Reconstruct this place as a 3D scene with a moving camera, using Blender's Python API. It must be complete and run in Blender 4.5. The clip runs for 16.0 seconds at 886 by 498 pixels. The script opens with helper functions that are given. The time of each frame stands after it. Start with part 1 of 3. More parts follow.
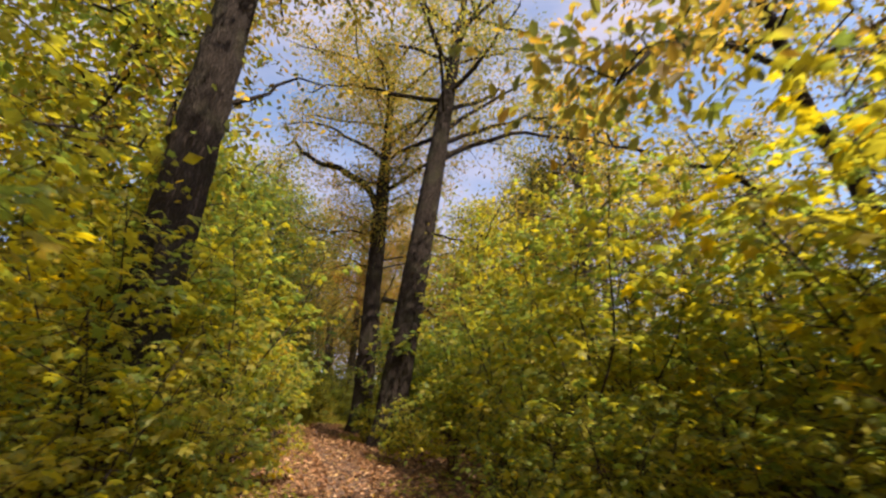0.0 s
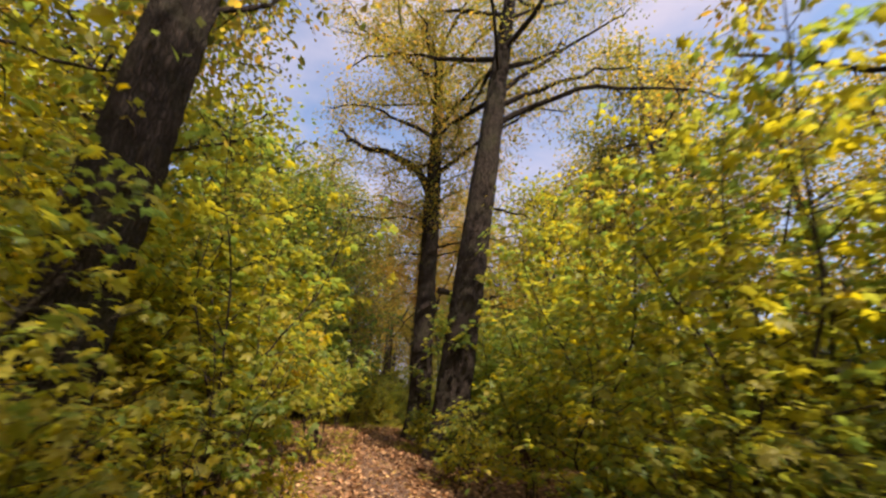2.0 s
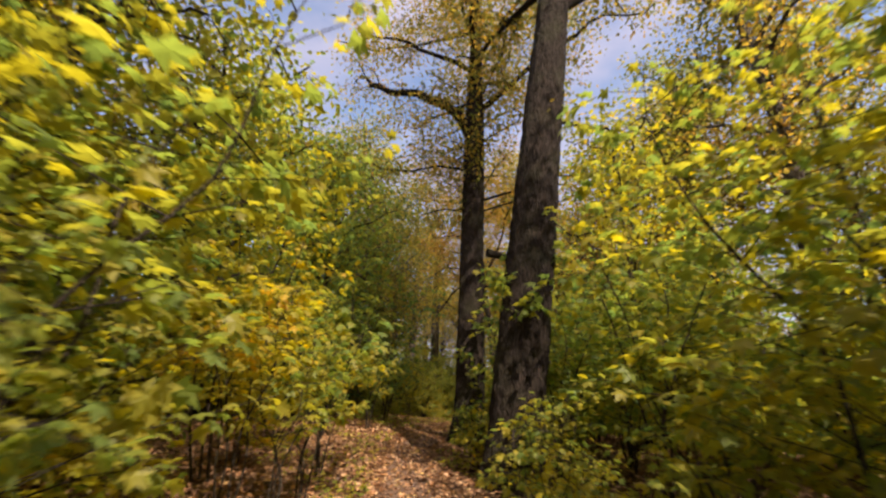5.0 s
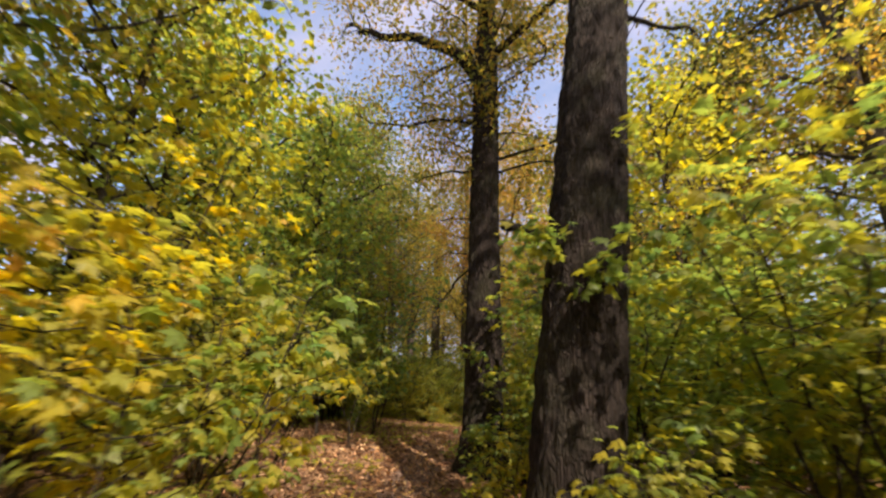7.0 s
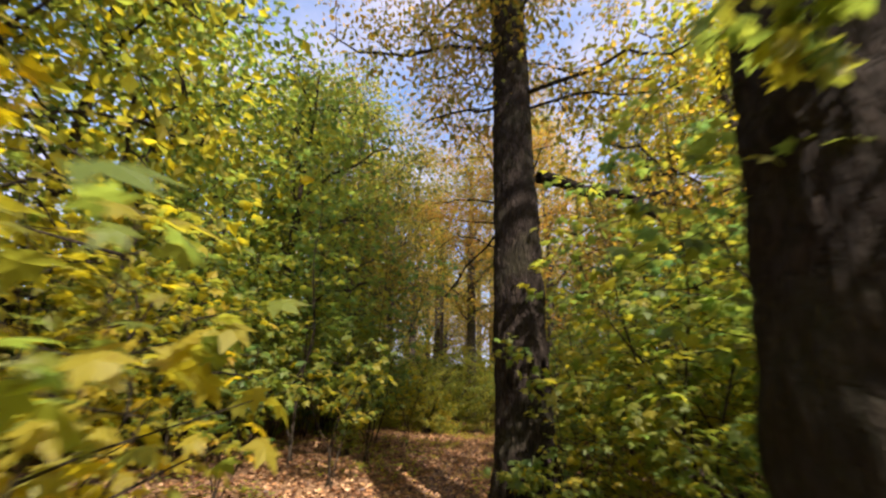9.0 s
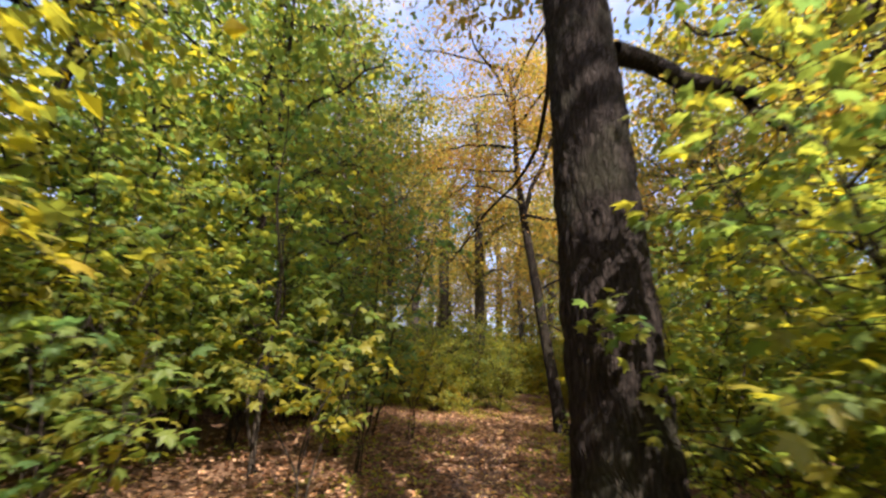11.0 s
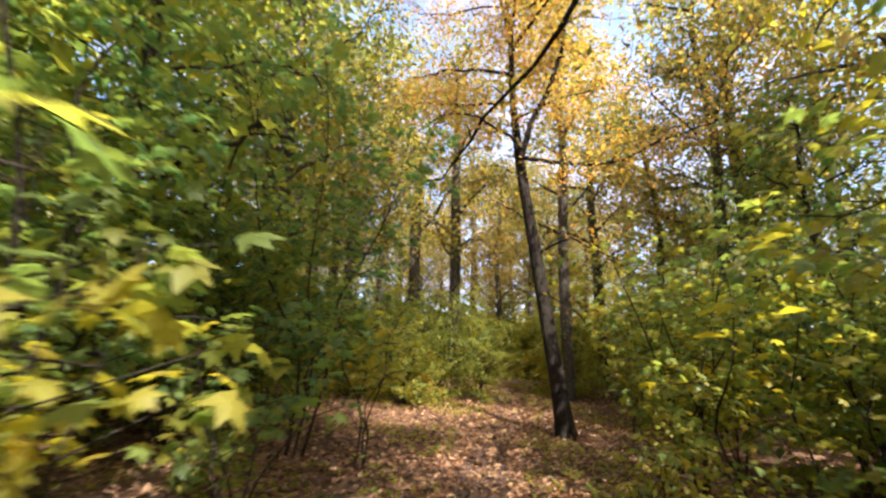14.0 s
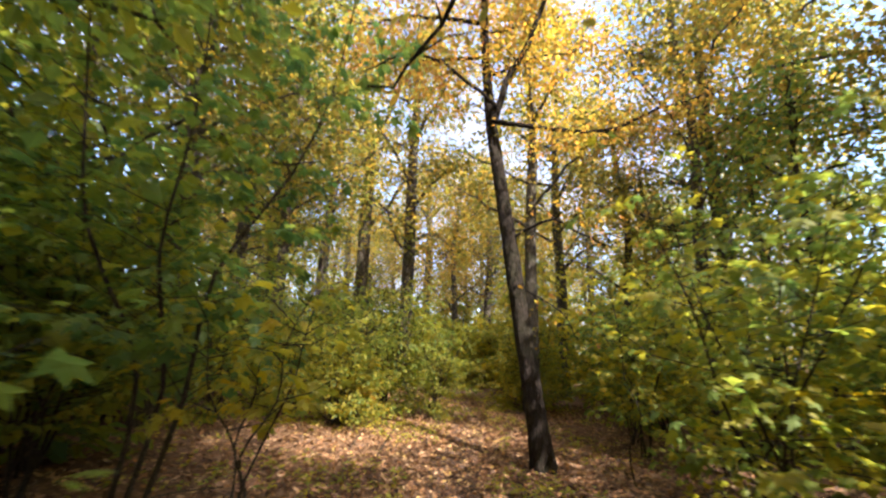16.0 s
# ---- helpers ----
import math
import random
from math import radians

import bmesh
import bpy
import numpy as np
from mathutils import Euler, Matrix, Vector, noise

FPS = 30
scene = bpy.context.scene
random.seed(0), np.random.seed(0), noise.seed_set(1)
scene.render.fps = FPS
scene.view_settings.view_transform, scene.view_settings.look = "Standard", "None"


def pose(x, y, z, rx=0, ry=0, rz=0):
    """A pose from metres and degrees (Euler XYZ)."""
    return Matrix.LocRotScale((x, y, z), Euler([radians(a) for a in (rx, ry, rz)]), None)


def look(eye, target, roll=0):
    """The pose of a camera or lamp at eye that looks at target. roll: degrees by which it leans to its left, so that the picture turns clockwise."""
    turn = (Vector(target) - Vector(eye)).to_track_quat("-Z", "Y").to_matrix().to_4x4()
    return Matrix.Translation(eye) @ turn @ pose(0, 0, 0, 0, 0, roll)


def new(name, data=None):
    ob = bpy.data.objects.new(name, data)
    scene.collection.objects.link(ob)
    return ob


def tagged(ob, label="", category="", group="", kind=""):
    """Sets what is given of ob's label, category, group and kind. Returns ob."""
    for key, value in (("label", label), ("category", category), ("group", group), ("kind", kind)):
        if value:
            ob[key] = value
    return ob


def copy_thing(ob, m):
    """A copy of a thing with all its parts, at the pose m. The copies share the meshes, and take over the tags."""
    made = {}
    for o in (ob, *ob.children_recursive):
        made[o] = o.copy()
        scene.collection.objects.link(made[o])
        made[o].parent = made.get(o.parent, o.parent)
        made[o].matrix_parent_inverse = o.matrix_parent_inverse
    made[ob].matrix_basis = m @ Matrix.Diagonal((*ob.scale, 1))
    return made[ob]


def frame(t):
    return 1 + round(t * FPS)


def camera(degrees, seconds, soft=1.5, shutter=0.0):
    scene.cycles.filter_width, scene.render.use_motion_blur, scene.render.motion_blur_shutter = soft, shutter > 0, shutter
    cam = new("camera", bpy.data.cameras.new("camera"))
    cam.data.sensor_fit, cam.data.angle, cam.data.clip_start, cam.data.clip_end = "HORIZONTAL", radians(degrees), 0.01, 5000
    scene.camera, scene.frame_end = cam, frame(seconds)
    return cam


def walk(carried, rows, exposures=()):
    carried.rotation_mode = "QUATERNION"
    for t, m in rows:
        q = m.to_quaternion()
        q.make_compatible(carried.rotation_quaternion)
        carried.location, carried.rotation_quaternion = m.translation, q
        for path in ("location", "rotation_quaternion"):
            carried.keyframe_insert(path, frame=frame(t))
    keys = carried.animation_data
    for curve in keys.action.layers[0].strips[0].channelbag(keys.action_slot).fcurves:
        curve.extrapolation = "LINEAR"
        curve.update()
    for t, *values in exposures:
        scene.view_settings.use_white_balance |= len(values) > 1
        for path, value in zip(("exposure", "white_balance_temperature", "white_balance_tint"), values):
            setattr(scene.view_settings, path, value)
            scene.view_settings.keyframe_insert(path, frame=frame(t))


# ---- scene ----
PATH = [
    (0.0, (0.609, 7.757, 0.188), 5.81, 21.82, 1.46),
    (0.5, (0.622, 8.218, 0.195), 7.69, 21.83, 1.46),
    (1.0, (0.550, 8.728, 0.218), 10.05, 21.60, 2.09),
    (1.5, (0.442, 9.251, 0.250), 12.54, 21.73, 2.13),
    (2.0, (0.334, 9.782, 0.282), 14.43, 21.85, 2.34),
    (2.5, (0.224, 10.325, 0.316), 16.05, 21.74, 2.07),
    (3.0, (0.094, 10.872, 0.352), 17.16, 21.72, 2.08),
    (3.5, (-0.058, 11.406, 0.386), 18.46, 21.11, 2.38),
    (4.0, (-0.225, 11.930, 0.422), 20.09, 20.83, 2.27),
    (4.2, (-0.294, 12.136, 0.438), 20.41, 20.58, 2.22),
    (6.3, (-1.200, 14.563, 0.800), 21.16, 19.38, 1.68),
    (6.5, (-1.307, 14.805, 0.829), 21.05, 19.24, 2.05),
    (7.0, (-1.582, 15.406, 0.886), 20.91, 19.25, 2.05),
    (7.5, (-1.866, 16.005, 0.925), 20.86, 19.40, 2.19),
    (8.0, (-2.155, 16.605, 0.950), 20.75, 19.49, 1.94),
    (8.2, (-2.272, 16.845, 0.961), 20.55, 19.65, 1.60),
    (10.3, (-3.454, 19.238, 1.314), 21.09, 16.63, 1.07),
    (10.5, (-3.563, 19.453, 1.330), 21.02, 15.87, 0.94),
    (11.0, (-3.824, 19.980, 1.353), 20.91, 15.18, 1.02),
    (11.5, (-4.065, 20.491, 1.362), 20.84, 14.71, 1.17),
    (12.0, (-4.283, 20.984, 1.366), 20.55, 13.42, 1.15),
    (12.5, (-4.482, 21.469, 1.379), 20.15, 12.78, 1.12),
    (13.0, (-4.671, 21.966, 1.401), 18.99, 12.88, 1.22),
    (13.5, (-4.853, 22.492, 1.423), 17.98, 12.67, 1.21),
    (14.0, (-5.022, 23.049, 1.437), 16.70, 12.54, 1.27),
    (14.5, (-5.167, 23.620, 1.440), 15.05, 12.82, 1.52),
    (15.0, (-5.290, 24.174, 1.433), 13.24, 13.29, 1.31),
    (15.5, (-5.413, 24.696, 1.420), 11.33, 13.61, 1.36),
    (16.0, (-5.597, 25.243, 1.406), 10.26, 13.55, 1.77),
]
cam = camera(92.9, 16.0, soft=2.4, shutter=0.9)


def held(eye, yaw, pitch, lean):
    """The pose of a camera at eye, turned by yaw to its left, tipped up by pitch and rolled by lean."""
    a, b = radians(yaw), radians(pitch)
    ahead = Vector((-math.sin(a) * math.cos(b), math.cos(a) * math.cos(b), math.sin(b)))
    return look(eye, Vector(eye) + ahead, lean)


walk(cam, [(t, held(eye, yaw, pitch, lean)) for t, eye, yaw, pitch, lean in PATH],
     [(0.0, 0.95, 6600, 14), (4.0, 0.95, 6800, 16), (8.0, 1.2, 6400, 14), (10.5, 1.5, 6000, 16), (12.5, 1.9, 5600, 17), (16.0, 2.15, 5900, 12)])

# ---- sky, sun, exposure ----
SUN_AZ, SUN_EL = 132.0, 49.0  # degrees clockwise from +y, and above the horizon
world = bpy.data.worlds.new("sky")
scene.world = world
world.use_nodes = True
wn, wl = world.node_tree.nodes, world.node_tree.links
sky = wn.new("ShaderNodeTexSky")
sky.sky_type, sky.sun_disc = "NISHITA", False
sky.sun_elevation, sky.sun_rotation = radians(SUN_EL), radians(SUN_AZ)
sky.air_density, sky.dust_density = 1.0, 2.0
wco = wn.new("ShaderNodeTexCoord")
wmap = wn.new("ShaderNodeMapping")
wmap.inputs["Scale"].default_value = (1.0, 1.0, 2.2)
wcloud = wn.new("ShaderNodeTexNoise")
wcloud.inputs["Scale"].default_value, wcloud.inputs["Detail"].default_value = 2.4, 7
wramp = wn.new("ShaderNodeMapRange")
wramp.inputs["From Min"].default_value, wramp.inputs["From Max"].default_value = 0.42, 0.66
wmix = wn.new("ShaderNodeMix")
wmix.data_type = "RGBA"
wmix.inputs["B"].default_value = (2.5, 2.42, 3.0, 1)
wl.new(wco.outputs["Generated"], wmap.inputs["Vector"])
wl.new(wmap.outputs["Vector"], wcloud.inputs["Vector"])
wl.new(wcloud.outputs["Fac"], wramp.inputs["Value"])
wl.new(wramp.outputs["Result"], wmix.inputs["Factor"])
wl.new(sky.outputs["Color"], wmix.inputs["A"])
wl.new(wmix.outputs["Result"], wn["Background"].inputs["Color"])
wn["Background"].inputs["Strength"].default_value = 0.15

sun = new("sun", bpy.data.lights.new("sun", "SUN"))
sun.data.energy, sun.data.angle, sun.data.color = 4.6, radians(0.53), (1.0, 0.90, 0.74)
saz, sel = radians(SUN_AZ), radians(SUN_EL)
to_sun = Vector((math.sin(saz) * math.cos(sel), math.cos(saz) * math.cos(sel), math.sin(sel)))
sun.matrix_world = look(to_sun * 60, (0, 0, 0))


# ---- materials ----
def material(name, rough=0.8, spec=0.3):
    m = bpy.data.materials.new(name)
    m.use_nodes = True
    b = m.node_tree.nodes["Principled BSDF"]
    b.inputs["Roughness"].default_value = rough
    b.inputs["Specular IOR Level"].default_value = spec
    return m, m.node_tree.nodes, m.node_tree.links, b


def ramp(nodes, stops):
    r = nodes.new("ShaderNodeValToRGB")
    e = r.color_ramp.elements
    while len(e) < len(stops):
        e.new(0.5)
    for k, (at, colour) in zip(e, stops):
        k.position, k.color = at, (*colour, 1)
    return r


def sums(nodes, links, op, a, b):
    """A maths node of two inputs, each a number or a socket."""
    n = nodes.new("ShaderNodeMath")
    n.operation = op
    for k, v in enumerate((a, b)):
        if isinstance(v, (int, float)):
            n.inputs[k].default_value = v
        else:
            links.new(v, n.inputs[k])
    return n.outputs[0]


def leaf_material(name, stops, through_part=0.5, spread=0.55):
    """Thin leaves: each leaf takes its own colour from the ramp, round a mean that its plant sets by its object colour."""
    m, n, l, b = material(name, 0.5, 0.35)
    geo, info = n.new("ShaderNodeNewGeometry"), n.new("ShaderNodeObjectInfo")
    sep = n.new("ShaderNodeSeparateColor")
    l.new(info.outputs["Color"], sep.inputs["Color"])
    tex = n.new("ShaderNodeTexNoise")
    tex.inputs["Scale"].default_value, tex.inputs["Detail"].default_value = 1.3, 2
    big = sums(n, l, "MULTIPLY", sums(n, l, "SUBTRACT", tex.outputs["Fac"], 0.5), 0.55)
    each = sums(n, l, "MULTIPLY", sums(n, l, "SUBTRACT", geo.outputs["Random Per Island"], 0.5), spread)
    fac = sums(n, l, "ADD", sums(n, l, "ADD", sep.outputs["Red"], each), big)
    r = ramp(n, stops)
    l.new(fac, r.inputs["Fac"])
    fine = n.new("ShaderNodeTexNoise")
    fine.inputs["Scale"].default_value, fine.inputs["Detail"].default_value = 38, 3
    spot = n.new("ShaderNodeMix")
    spot.data_type = "RGBA"
    spot.blend_type = "MULTIPLY"
    spot.inputs["B"].default_value = (0.62, 0.5, 0.35, 1)
    rag = n.new("ShaderNodeMapRange")
    rag.inputs["From Min"].default_value, rag.inputs["From Max"].default_value = 0.55, 0.8
    l.new(fine.outputs["Fac"], rag.inputs["Value"])
    l.new(rag.outputs["Result"], spot.inputs["Factor"])
    l.new(r.outputs["Color"], spot.inputs["A"])
    l.new(spot.outputs["Result"], b.inputs["Base Color"])
    t = n.new("ShaderNodeBsdfTranslucent")
    hsv = n.new("ShaderNodeHueSaturation")
    hsv.inputs["Saturation"].default_value, hsv.inputs["Value"].default_value = 1.08, 2.1
    l.new(spot.outputs["Result"], hsv.inputs["Color"])
    l.new(hsv.outputs["Color"], t.inputs["Color"])
    mix = n.new("ShaderNodeMixShader")
    mix.inputs["Fac"].default_value = through_part
    l.new(b.outputs["BSDF"], mix.inputs[1])
    l.new(t.outputs["BSDF"], mix.inputs[2])
    l.new(mix.outputs["Shader"], n["Material Output"].inputs["Surface"])
    return m


MAPLE = leaf_material("maple_leaf", [
    (0.0, (0.080, 0.140, 0.042)), (0.30, (0.165, 0.205, 0.040)), (0.50, (0.268, 0.246, 0.036)),
    (0.70, (0.340, 0.285, 0.032)), (0.86, (0.480, 0.330, 0.036)), (1.0, (0.460, 0.220, 0.060))], 0.6, 0.45)
OAK = leaf_material("oak_leaf", [
    (0.0, (0.060, 0.082, 0.022)), (0.28, (0.125, 0.128, 0.030)), (0.5, (0.220, 0.182, 0.038)),
    (0.75, (0.340, 0.215, 0.046)), (1.0, (0.300, 0.140, 0.045))], 0.66, 0.6)
LITTER = leaf_material("fallen_leaf", [
    (0.0, (0.070, 0.032, 0.018)), (0.35, (0.220, 0.105, 0.050)), (0.65, (0.400, 0.205, 0.092)),
    (0.9, (0.520, 0.330, 0.190)), (1.0, (0.500, 0.330, 0.100))], 0.12, 1.2)


def bark_material(name, dark, light, moss=0.0, plate=38.0):
    """Upright plates of bark with dark, wandering fissures between them, grey crust on the plates and some moss."""
    m, n, l, b = material(name, 0.92, 0.15)
    co, mp = n.new("ShaderNodeTexCoord"), n.new("ShaderNodeMapping")
    mp.inputs["Scale"].default_value = (plate, plate, plate * 0.085)
    bend = n.new("ShaderNodeTexNoise")
    bend.inputs["Scale"].default_value, bend.inputs["Detail"].default_value = 5.0, 4
    l.new(co.outputs["Object"], bend.inputs["Vector"])
    shift = n.new("ShaderNodeVectorMath")
    shift.operation = "MULTIPLY_ADD"
    shift.inputs[1].default_value = (0.09, 0.09, 0.1)
    l.new(bend.outputs["Color"], shift.inputs[0])
    l.new(co.outputs["Object"], shift.inputs[2])
    l.new(shift.outputs["Vector"], mp.inputs["Vector"])
    cell = n.new("ShaderNodeTexVoronoi")
    cell.feature = "DISTANCE_TO_EDGE"
    cell.inputs["Scale"].default_value = 1.0
    l.new(mp.outputs["Vector"], cell.inputs["Vector"])
    crust = n.new("ShaderNodeTexNoise")
    crust.inputs["Scale"].default_value, crust.inputs["Detail"].default_value, crust.inputs["Roughness"].default_value = 2.2, 8, 0.7
    l.new(mp.outputs["Vector"], crust.inputs["Vector"])
    blot = n.new("ShaderNodeTexNoise")
    blot.inputs["Scale"].default_value, blot.inputs["Detail"].default_value = 1.7, 4
    l.new(co.outputs["Object"], blot.inputs["Vector"])
    edge = n.new("ShaderNodeMapRange")
    edge.inputs["From Max"].default_value = 0.32
    l.new(cell.outputs["Distance"], edge.inputs["Value"])
    fold = sums(n, l, "MULTIPLY", edge.outputs["Result"], sums(n, l, "ADD", crust.outputs["Fac"], 0.25))
    r = ramp(n, [(0.08, dark), (0.8, light)])
    l.new(fold, r.inputs["Fac"])
    mix = n.new("ShaderNodeMix")
    mix.data_type = "RGBA"
    mix.inputs["B"].default_value = (0.075, 0.085, 0.035, 1)
    mr = n.new("ShaderNodeMapRange")
    mr.inputs["From Min"].default_value, mr.inputs["From Max"].default_value, mr.inputs["To Max"].default_value = 0.5, 0.75, 0.25 + moss
    l.new(blot.outputs["Fac"], mr.inputs["Value"])
    l.new(mr.outputs["Result"], mix.inputs["Factor"])
    l.new(r.outputs["Color"], mix.inputs["A"])
    l.new(mix.outputs["Result"], b.inputs["Base Color"])
    bump = n.new("ShaderNodeBump")
    bump.inputs["Strength"].default_value, bump.inputs["Distance"].default_value = 1.0, 0.03
    l.new(fold, bump.inputs["Height"])
    l.new(bump.outputs["Normal"], b.inputs["Normal"])
    return m


BARK = bark_material("oak_bark", (0.018, 0.013, 0.010), (0.062, 0.045, 0.036))
PALE_BARK = bark_material("grey_bark", (0.050, 0.041, 0.032), (0.200, 0.162, 0.124), 0.2)
TWIG = bark_material("twig_bark", (0.030, 0.022, 0.015), (0.120, 0.090, 0.064), 0.1, 60.0)


def ground_material(name, stops, pebble):
    m, n, l, b = material(name, 0.95, 0.1)
    co = n.new("ShaderNodeTexCoord")
    a, c = n.new("ShaderNodeTexNoise"), n.new("ShaderNodeTexNoise")
    a.inputs["Scale"].default_value, a.inputs["Detail"].default_value = 1.1, 5
    c.inputs["Scale"].default_value, c.inputs["Detail"].default_value, c.inputs["Roughness"].default_value = 26, 9, 0.7
    v = n.new("ShaderNodeTexVoronoi")
    v.inputs["Scale"].default_value = pebble
    for k in (a, c, v):
        l.new(co.outputs["Object"], k.inputs["Vector"])
    f = sums(n, l, "ADD", sums(n, l, "MULTIPLY", a.outputs["Fac"], 0.5), sums(n, l, "MULTIPLY", c.outputs["Fac"], 0.5))
    sep = n.new("ShaderNodeSeparateColor")
    l.new(v.outputs["Color"], sep.inputs["Color"])
    f = sums(n, l, "ADD", f, sums(n, l, "MULTIPLY", sums(n, l, "SUBTRACT", sep.outputs["Red"], 0.5), 0.35))
    r = ramp(n, stops)
    l.new(f, r.inputs["Fac"])
    l.new(r.outputs["Color"], b.inputs["Base Color"])
    bump = n.new("ShaderNodeBump")
    bump.inputs["Strength"].default_value, bump.inputs["Distance"].default_value = 0.8, 0.03
    l.new(f, bump.inputs["Height"])
    l.new(bump.outputs["Normal"], b.inputs["Normal"])
    return m


FLOOR = ground_material("forest_floor", [(0.25, (0.060, 0.035, 0.021)), (0.5, (0.165, 0.092, 0.052)), (0.75, (0.300, 0.180, 0.100))], 22)
TRODDEN = ground_material("trodden_earth", [(0.25, (0.045, 0.027, 0.019)), (0.5, (0.120, 0.072, 0.050)), (0.78, (0.250, 0.165, 0.120))], 34)


# ---- the lie of the land ----
def path_x(y):
    """The middle of the footpath."""
    return float(np.interp(y, [-40, 0, 7.8, 12, 16.6, 21, 25.2, 29, 32, 35.5, 40, 46, 60], [2.5, 1.2, 0.6, -0.25, -2.16, -4.25, -5.5, -6.2, -6.6, -6.75, -7.4, -9.0, -13.0]))


def ground_z(x, y):
    base = float(np.interp(y, [-60, 0, 7.8, 12, 16.8, 19.4, 24, 28, 33, 40, 80], [-2.2, -1.6, -1.32, -1.08, -0.66, -0.5, -0.27, -0.26, -0.46, -0.4, -0.1]))
    side = max(-4.0, min(4.0, x - path_x(y)))
    lump = 0.05 * noise.noise((x * 0.45, y * 0.45, 3.1)) + 0.02 * noise.noise((x * 1.7, y * 1.7, 7.7))
    return base - 0.055 * side + lump - 0.03 * math.exp(-(side / 0.45) ** 2)


# ---- mesh helpers ----
class Geo:
    """Triangles gathered as arrays, for one mesh."""

    def __init__(self):
        self.v, self.f, self.n = [], [], 0

    def add(self, v, f):
        self.v.append(np.asarray(v, float))
        self.f.append(np.asarray(f, int) + self.n)
        self.n += len(v)

    def mesh(self, name, mat, smooth=True):
        v, f = np.concatenate(self.v), np.concatenate(self.f)
        me = bpy.data.meshes.new(name)
        me.vertices.add(len(v))
        me.vertices.foreach_set("co", v.ravel())
        me.loops.add(f.size)
        me.loops.foreach_set("vertex_index", f.ravel().astype(np.int32))
        me.polygons.add(len(f))
        me.polygons.foreach_set("loop_start", np.arange(0, f.size, 3, dtype=np.int32))
        me.polygons.foreach_set("use_smooth", np.full(len(f), smooth))
        me.update(calc_edges=True)
        me.materials.append(mat)
        return me


def part(name, geo, mat, parent, label="", smooth=True):
    ob = new(name, geo.mesh(name, mat, smooth))
    ob.parent = parent
    return tagged(ob, label) if label else ob


def spline(points, count):
    """Evenly spread points of a smooth curve through the given ones."""
    p = np.asarray(points, float)
    t = np.linspace(0, len(p) - 1, count)
    out = np.empty((count, p.shape[1]))
    for k, u in enumerate(t):
        i = min(int(u), len(p) - 2)
        s = u - i
        a, b, c, d = p[max(i - 1, 0)], p[i], p[i + 1], p[min(i + 2, len(p) - 1)]
        out[k] = 0.5 * (2 * b + (c - a) * s + (2 * a - 5 * b + 4 * c - d) * s * s + (3 * b - a - 3 * c + d) * s**3)
    return out


def tube(geo, pts, radii, sides=6, rough=0.0):
    """A bent, tapering branch along the points."""
    pts, radii = np.asarray(pts, float), np.asarray(radii, float)
    way = np.gradient(pts, axis=0)
    way /= np.linalg.norm(way, axis=1, keepdims=True) + 1e-9
    ref = np.where(np.abs(way[:, 2:3]) > 0.9, [[1.0, 0, 0]], [[0, 0, 1.0]])
    u = np.cross(way, ref)
    for k in range(1, len(u)):
        u[k] = u[k - 1] - way[k] * (u[k - 1] @ way[k])
    u /= np.linalg.norm(u, axis=1, keepdims=True) + 1e-9
    w = np.cross(way, u)
    a = np.arange(sides) * 2 * math.pi / sides
    ring = np.cos(a)[None, :, None] * u[:, None] + np.sin(a)[None, :, None] * w[:, None]
    r = np.repeat(radii[:, None], sides, 1)
    if rough:
        r = r * (1 + rough * (np.random.rand(*r.shape) - 0.5))
    v = (pts[:, None] + ring * r[:, :, None]).reshape(-1, 3)
    n = len(pts)
    i, j = np.meshgrid(np.arange(n - 1), np.arange(sides), indexing="ij")
    p, q = (i * sides + j).ravel(), (i * sides + (j + 1) % sides).ravel()
    f = np.concatenate([np.stack([p, q, q + sides], 1), np.stack([p, q + sides, p + sides], 1)])
    geo.add(v, f)


MAPLE_SHAPE = np.array([(0.34, 0, 0.05), (0, 0, 0), (0.06, 0.50, -0.10), (0.26, 0.27, 0.0), (0.66, 0.46, -0.10), (0.60, 0.19, 0.0),
                        (1.0, 0, -0.14), (0.60, -0.19, 0.0), (0.66, -0.46, -0.10), (0.26, -0.27, 0.0), (0.06, -0.50, -0.10)])
MAPLE_FACES = np.array([(0, k, k + 1) for k in range(1, 10)] + [(0, 10, 1)])
OAK_SHAPE = np.array([(0, 0, 0), (0.32, 0.19, 0.03), (0.72, 0.24, -0.02), (1.0, 0, -0.12), (0.72, -0.24, -0.02), (0.32, -0.19, 0.03)])
OAK_FACES = np.array([(0, 2, 1), (0, 3, 2), (0, 4, 3), (0, 5, 4)])
PLAIN_SHAPE = np.array([(0, 0, 0), (0.45, 0.36, 0.06), (1.0, 0, -0.14), (0.45, -0.36, 0.06)])
PLAIN_FACES = np.array([(0, 2, 1), (0, 3, 2)])
CURL_SHAPE = np.array([(0, 0, 0.10), (0.35, 0.30, 0.16), (0.8, 0.22, 0.10), (1.0, 0, 0.22), (0.75, -0.24, 0.06), (0.35, -0.28, 0.14), (0.5, 0, 0.02)])
CURL_FACES = np.array([(6, 0, 5), (6, 5, 4), (6, 4, 3), (6, 3, 2), (6, 2, 1), (6, 1, 0)])


